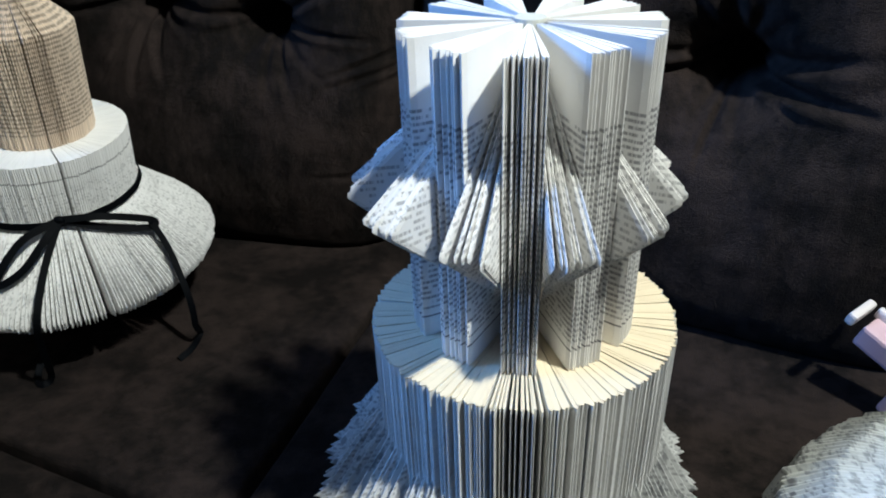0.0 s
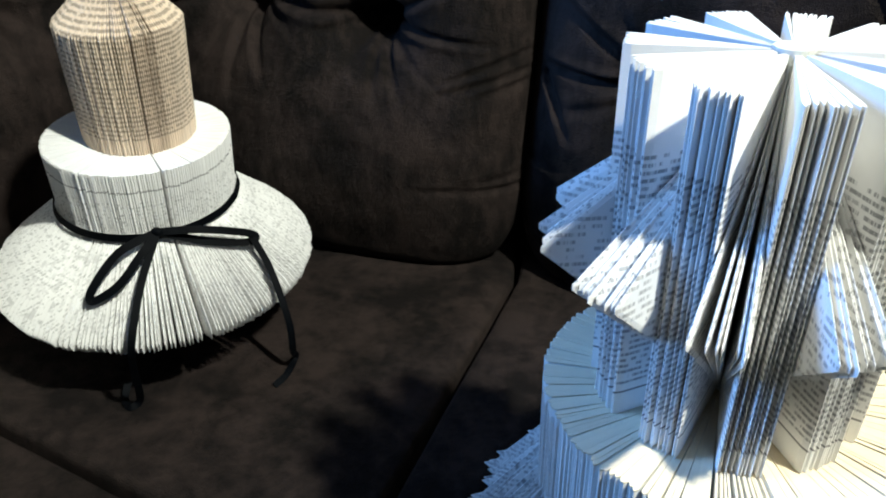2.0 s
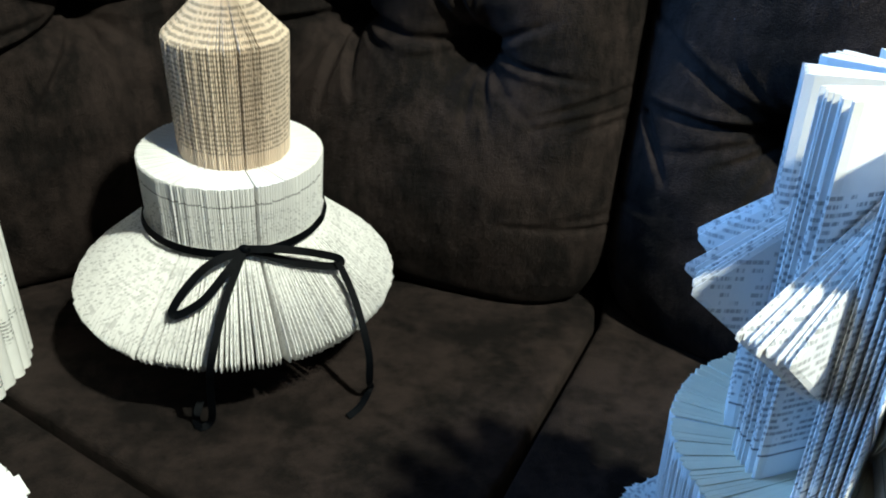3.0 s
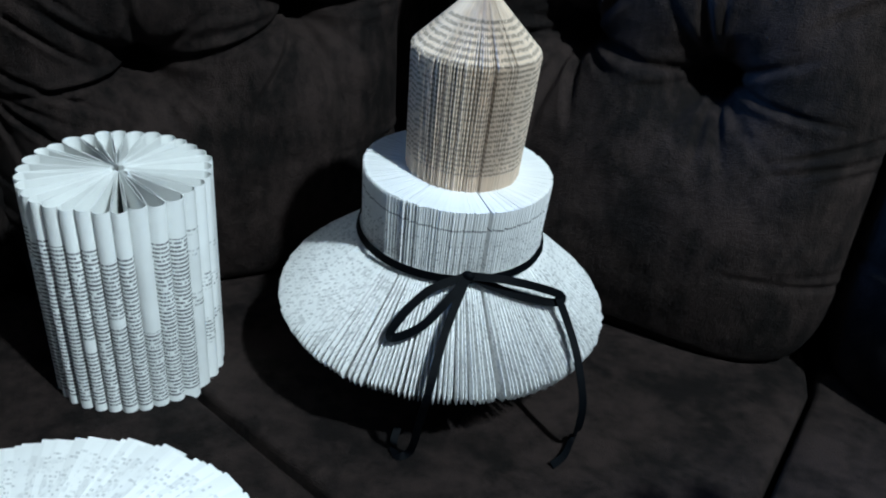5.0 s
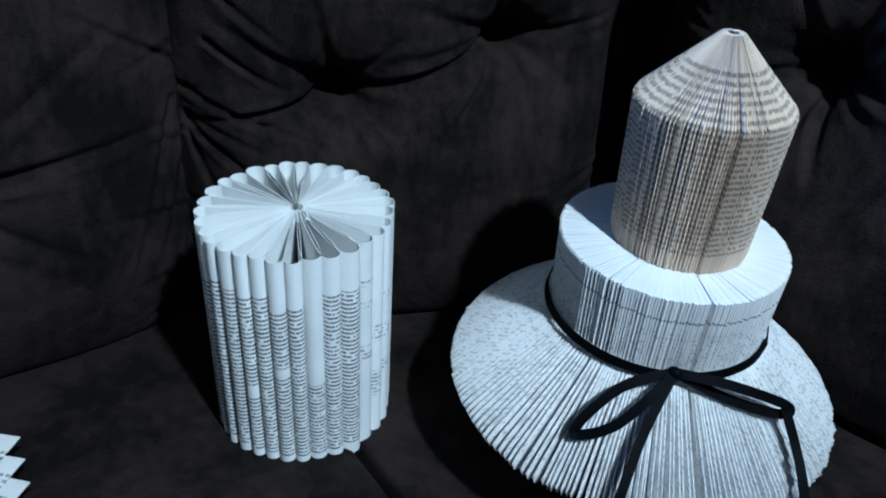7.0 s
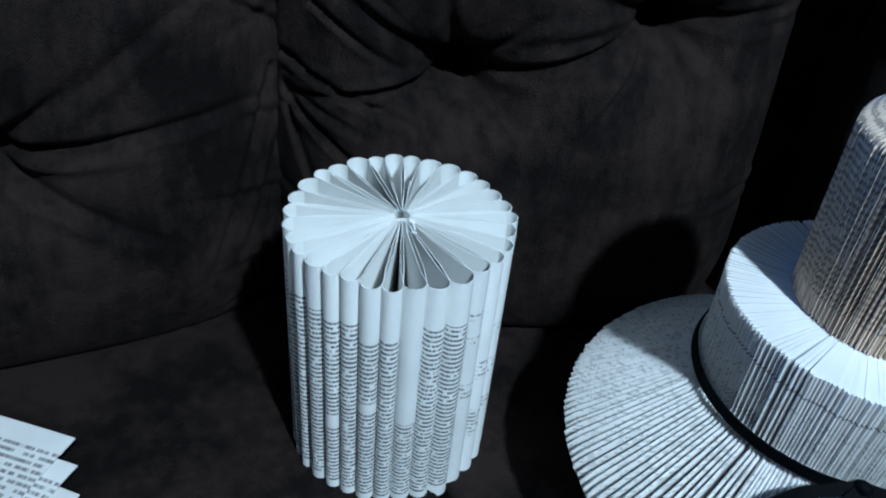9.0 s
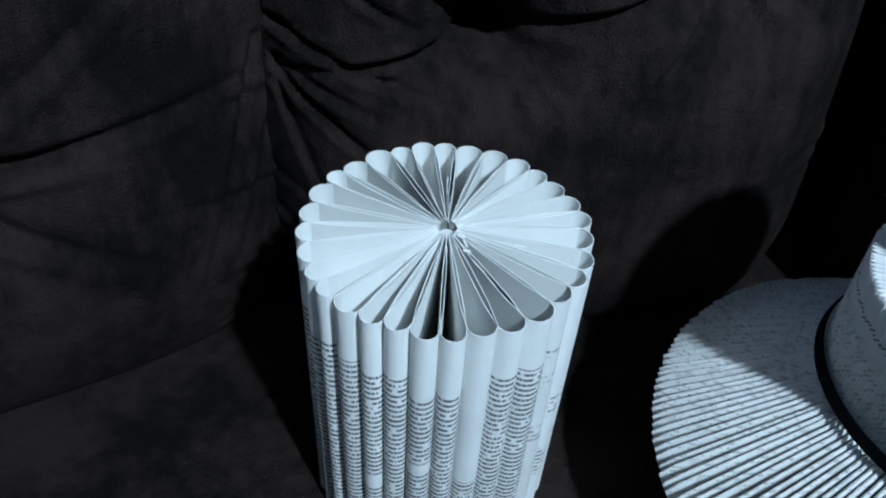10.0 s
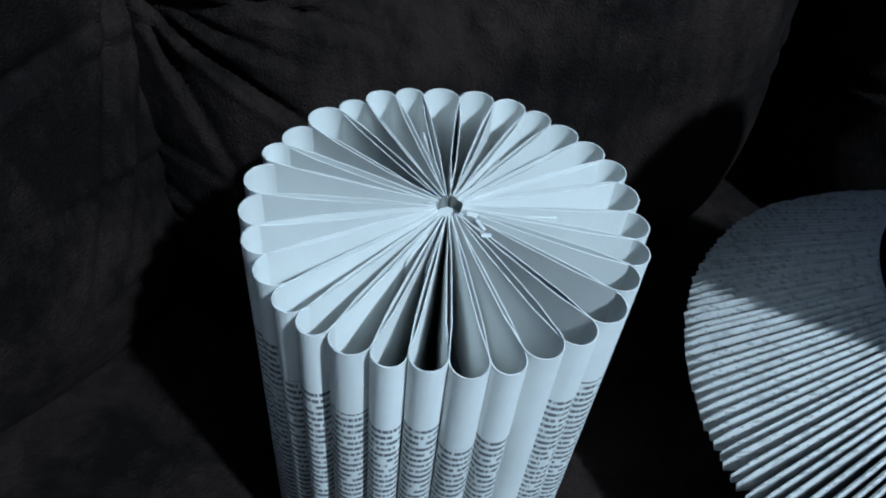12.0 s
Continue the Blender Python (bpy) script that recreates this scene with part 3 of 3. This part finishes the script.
ribbon("tail", [rend, on_hat(-0.235, 0.566, -0.303), on_hat(-0.2255, 0.5535, -0.318), on_hat(-0.216, 0.541, -0.345), on_hat(-0.216, 0.541, -0.370), on_hat(-0.219, 0.555, -0.388), on_hat(-0.222, 0.535, -0.390), on_hat(-0.229, 0.522, -0.391)], 0.0054, bow, flat=FACE)

# ---- the tiered cake of books ----
base_book = empty("folded_cake_base_book", pose(0.0380, 0.3360, SEAT), "cream-topped round book tier with flared folded corners below", "book sculpture")
BASE_EDGE = [(0.0, 0.060, 0.008), (0.03, 0.0775, 0.009), (0.1600, 0.0788, 0.008), (0.1679, 0.0790, 0.0014)]
BASES = [leaf("page", BASE_EDGE, half, taper=0.0024) for half in (0.00124, 0.00112, 0.00058)]
for a in round_angles(280, 0.60):
    apart = abs((a - 262 + 180) % 360 - 180) < 11
    spin(BASES[2] if apart else random.choice(BASES[:2] + BASES[:1]), P_BASE, base_book, [a], wobble=0.006, lean=0.40)
SKIRT = leaf("flared_page", [(0.004, 0.050), (0.050, 0.105), (0.0540, 0.1115), (0.0590, 0.105), (0.118, 0.068)], 0.00062, taper=0.006)
for i in range(18):
    for k in range(11):
        a = i * 20 + 8 + (k - 5) * 1.45
        link("flared_page", SKIRT, P_SKIRT, base_book, pose(0, 0, random.uniform(-0.003, 0.003), 0, 0, a + random.gauss(0, 0.5)) @ Matrix.Diagonal((1.0 - 0.07 * math.cos(radians(a)) - 0.006 * abs(k - 5) + random.gauss(0, 0.012), 1, 1, 1)))
top_book = empty("folded_cake_top_book", pose(0.0384, 0.3388, SEAT + 0.1682), "white book tier of upright page bundles and pointed folded flaps", "book sculpture")
PAGE = leaf("page", [(0.0, 0.0575), (0.150, 0.0590)], 0.00082)
FLAP = leaf("folded_flap", [(0.001, 0.006), (0.037, 0.044), (0.0725, 0.0836), (0.0750, 0.0836), (0.111, 0.044), (0.146, 0.006)], 0.00058)
for i in range(11):
    mid = -98.5 + i * 360 / 11
    spin(PAGE, P_CAKE, top_book, [mid + (k - 4.5) * 1.85 for k in range(10)], "page", 0.006)
    for k in range(9):
        a = mid + 16.4 + (k - 4) * 1.7
        reach = 1.0 - 0.13 * max(0.0, math.cos(radians(a))) + random.gauss(0, 0.016)
        link("folded_flap", FLAP, P_FLAP, top_book, pose(0, 0, 0, 0, random.gauss(0, 0.15), a + random.gauss(0, 0.7)) @ Matrix.Diagonal((reach, 1, 1, 1)))

bm = bmesh.new()
bmesh.ops.create_cone(bm, cap_ends=True, segments=16, radius1=0.0078, radius2=0.0072, depth=0.150, matrix=Matrix.Translation((0, 0, 0.0765)))
part("spine", bm, P_SHADE_GREY, top_book, "grey glued spine end")

# ---- neighbours at the edge of the view ----
def fan_sheet(reach, rise, drop, half):
    """A page of a flat fan: a thin wedge that lies almost level, one side tipped over its neighbour."""
    verts, uv = [], []
    for z in (0.0, 0.0009):
        for r, k in ((0.012, 0.4), (reach * 0.6, 0.9), (reach * 0.93, 1.0), (reach, 1.0)):
            for side in (-1, 1):
                a = side * half * k
                h = rise - drop * (r / reach) ** 2 + side * 0.0014 * r / reach
                verts.append((r * math.cos(a), r * math.sin(a), h + z))
                uv.append((r * math.sin(a) + 0.4, r))
    faces = []
    for i in range(3):
        p, q = 2 * i, 8 + 2 * i
        faces += [(p, p + 1, p + 3, p + 2), (q + 1, q, q + 2, q + 3), (p + 1, p, q, q + 1), (p, p + 2, q + 2, q), (p + 3, p + 1, q + 1, q + 3)]
    faces.append((6, 7, 15, 14))
    return mesh_of("page", verts, faces, False, uv)


def fan(parent, count, reach, rise, drop, material, block):
    sheet = fan_sheet(reach, rise, drop, radians(360 / count * 1.6))
    for i in range(count):
        k = 1 + random.gauss(0, 0.014)
        link("page", sheet, material, parent, pose(0, 0, random.uniform(0, 0.0006), 0, 0, i * 360 / count + random.gauss(0, 0.5)) @ Matrix.Diagonal((k, k, 1, 1)))
    link("page_block", leaf_block(reach * 0.72, rise - drop - 0.006), P_SKIRT, parent, None, block)


def leaf_block(reach, height):
    verts, faces, n = [], [], 96
    for z, f in ((0.0, 0.75), (height * 0.5, 1.0), (height, 1.0)):
        for i in range(n):
            r = reach * f * (1.0 if i % 2 else 0.94)
            verts.append((r * math.cos(2 * math.pi * i / n), r * math.sin(2 * math.pi * i / n), z))
    for k in range(2):
        for i in range(n):
            j = (i + 1) % n
            faces.append((k * n + i, k * n + j, k * n + n + j, k * n + n + i))
    faces += [tuple(range(n - 1, -1, -1)), tuple(range(2 * n, 3 * n))]
    return mesh_of("page_block", verts, faces, False, [(v[0] + v[1], v[2]) for v in verts])


fan_book = empty("fanned_page_book", pose(-0.425, 0.257, SEAT), "white book with its pages fanned out flat round its spine", "book sculpture")
fan(fan_book, 170, 0.111, 0.090, 0.006, P_FAN, "pleated paper body below the fan")
side_book = empty("flared_page_book", pose(0.268, 0.207, SEAT), "pale book with its pages spread into a wide serrated dome", "book sculpture")
DOME = leaf("page", [(0.0, 0.070), (0.045, 0.120), (0.070, 0.130), (0.094, 0.124), (0.113, 0.104), (0.125, 0.074), (0.131, 0.030)], 0.00135, grow=0.45, taper=0.004)
# toned-down paper stands in for shade over this book
spin(DOME, P_SHADE_GREY, side_book, round_angles(220, 0.2), wobble=0.009, lean=0.25)
phone = empty("pink_plastic_case", pose(0.3005, 0.4520, SEAT + 0.078, 19.5, 0, 36), "pink plastic case with a pale rim tipped on the seat", "case")
part("shell", box((0.021, 0.152, 0.018), (0.001, -0.084, -0.014), 0.003), PINK, phone)
part("rim", box((0.030, 0.007, 0.010), (0, 0.001, -0.004), 0.0025), PALE, phone, "pale rounded rim")
part("rim", box((0.006, 0.152, 0.009), (0.0125, -0.081, -0.003), 0.0022), PALE, phone, "pale rounded rim")
part("stand", box((0.024, 0.022, 0.034), (0, -0.06, -0.036), 0.003), PINK, phone)

open_book = empty("open_page_book", pose(-0.66, 0.265, SEAT), "white book lying with its loose pages stepped apart", "book sculpture")
SHEET = box((0.10, 0.15, 0.0012), (-0.05, -0.075, 0), 0.0004)
sheet_mesh = bpy.data.meshes.new("page")
SHEET.to_mesh(sheet_mesh)
SHEET.free()
layer = sheet_mesh.uv_layers.new(name="UVMap")
for loop in sheet_mesh.loops:
    co = sheet_mesh.vertices[loop.vertex_index].co
    layer.data[loop.index].uv = (co.x + 0.2, co.y + 0.16)
for i in range(9):
    link("page", sheet_mesh, P_OPEN, open_book, pose(-0.010 + 0.017 * i, 0.108 - 0.009 * i, 0.030 - 0.003 * i, 1, 1, 23 - 1.5 * i))
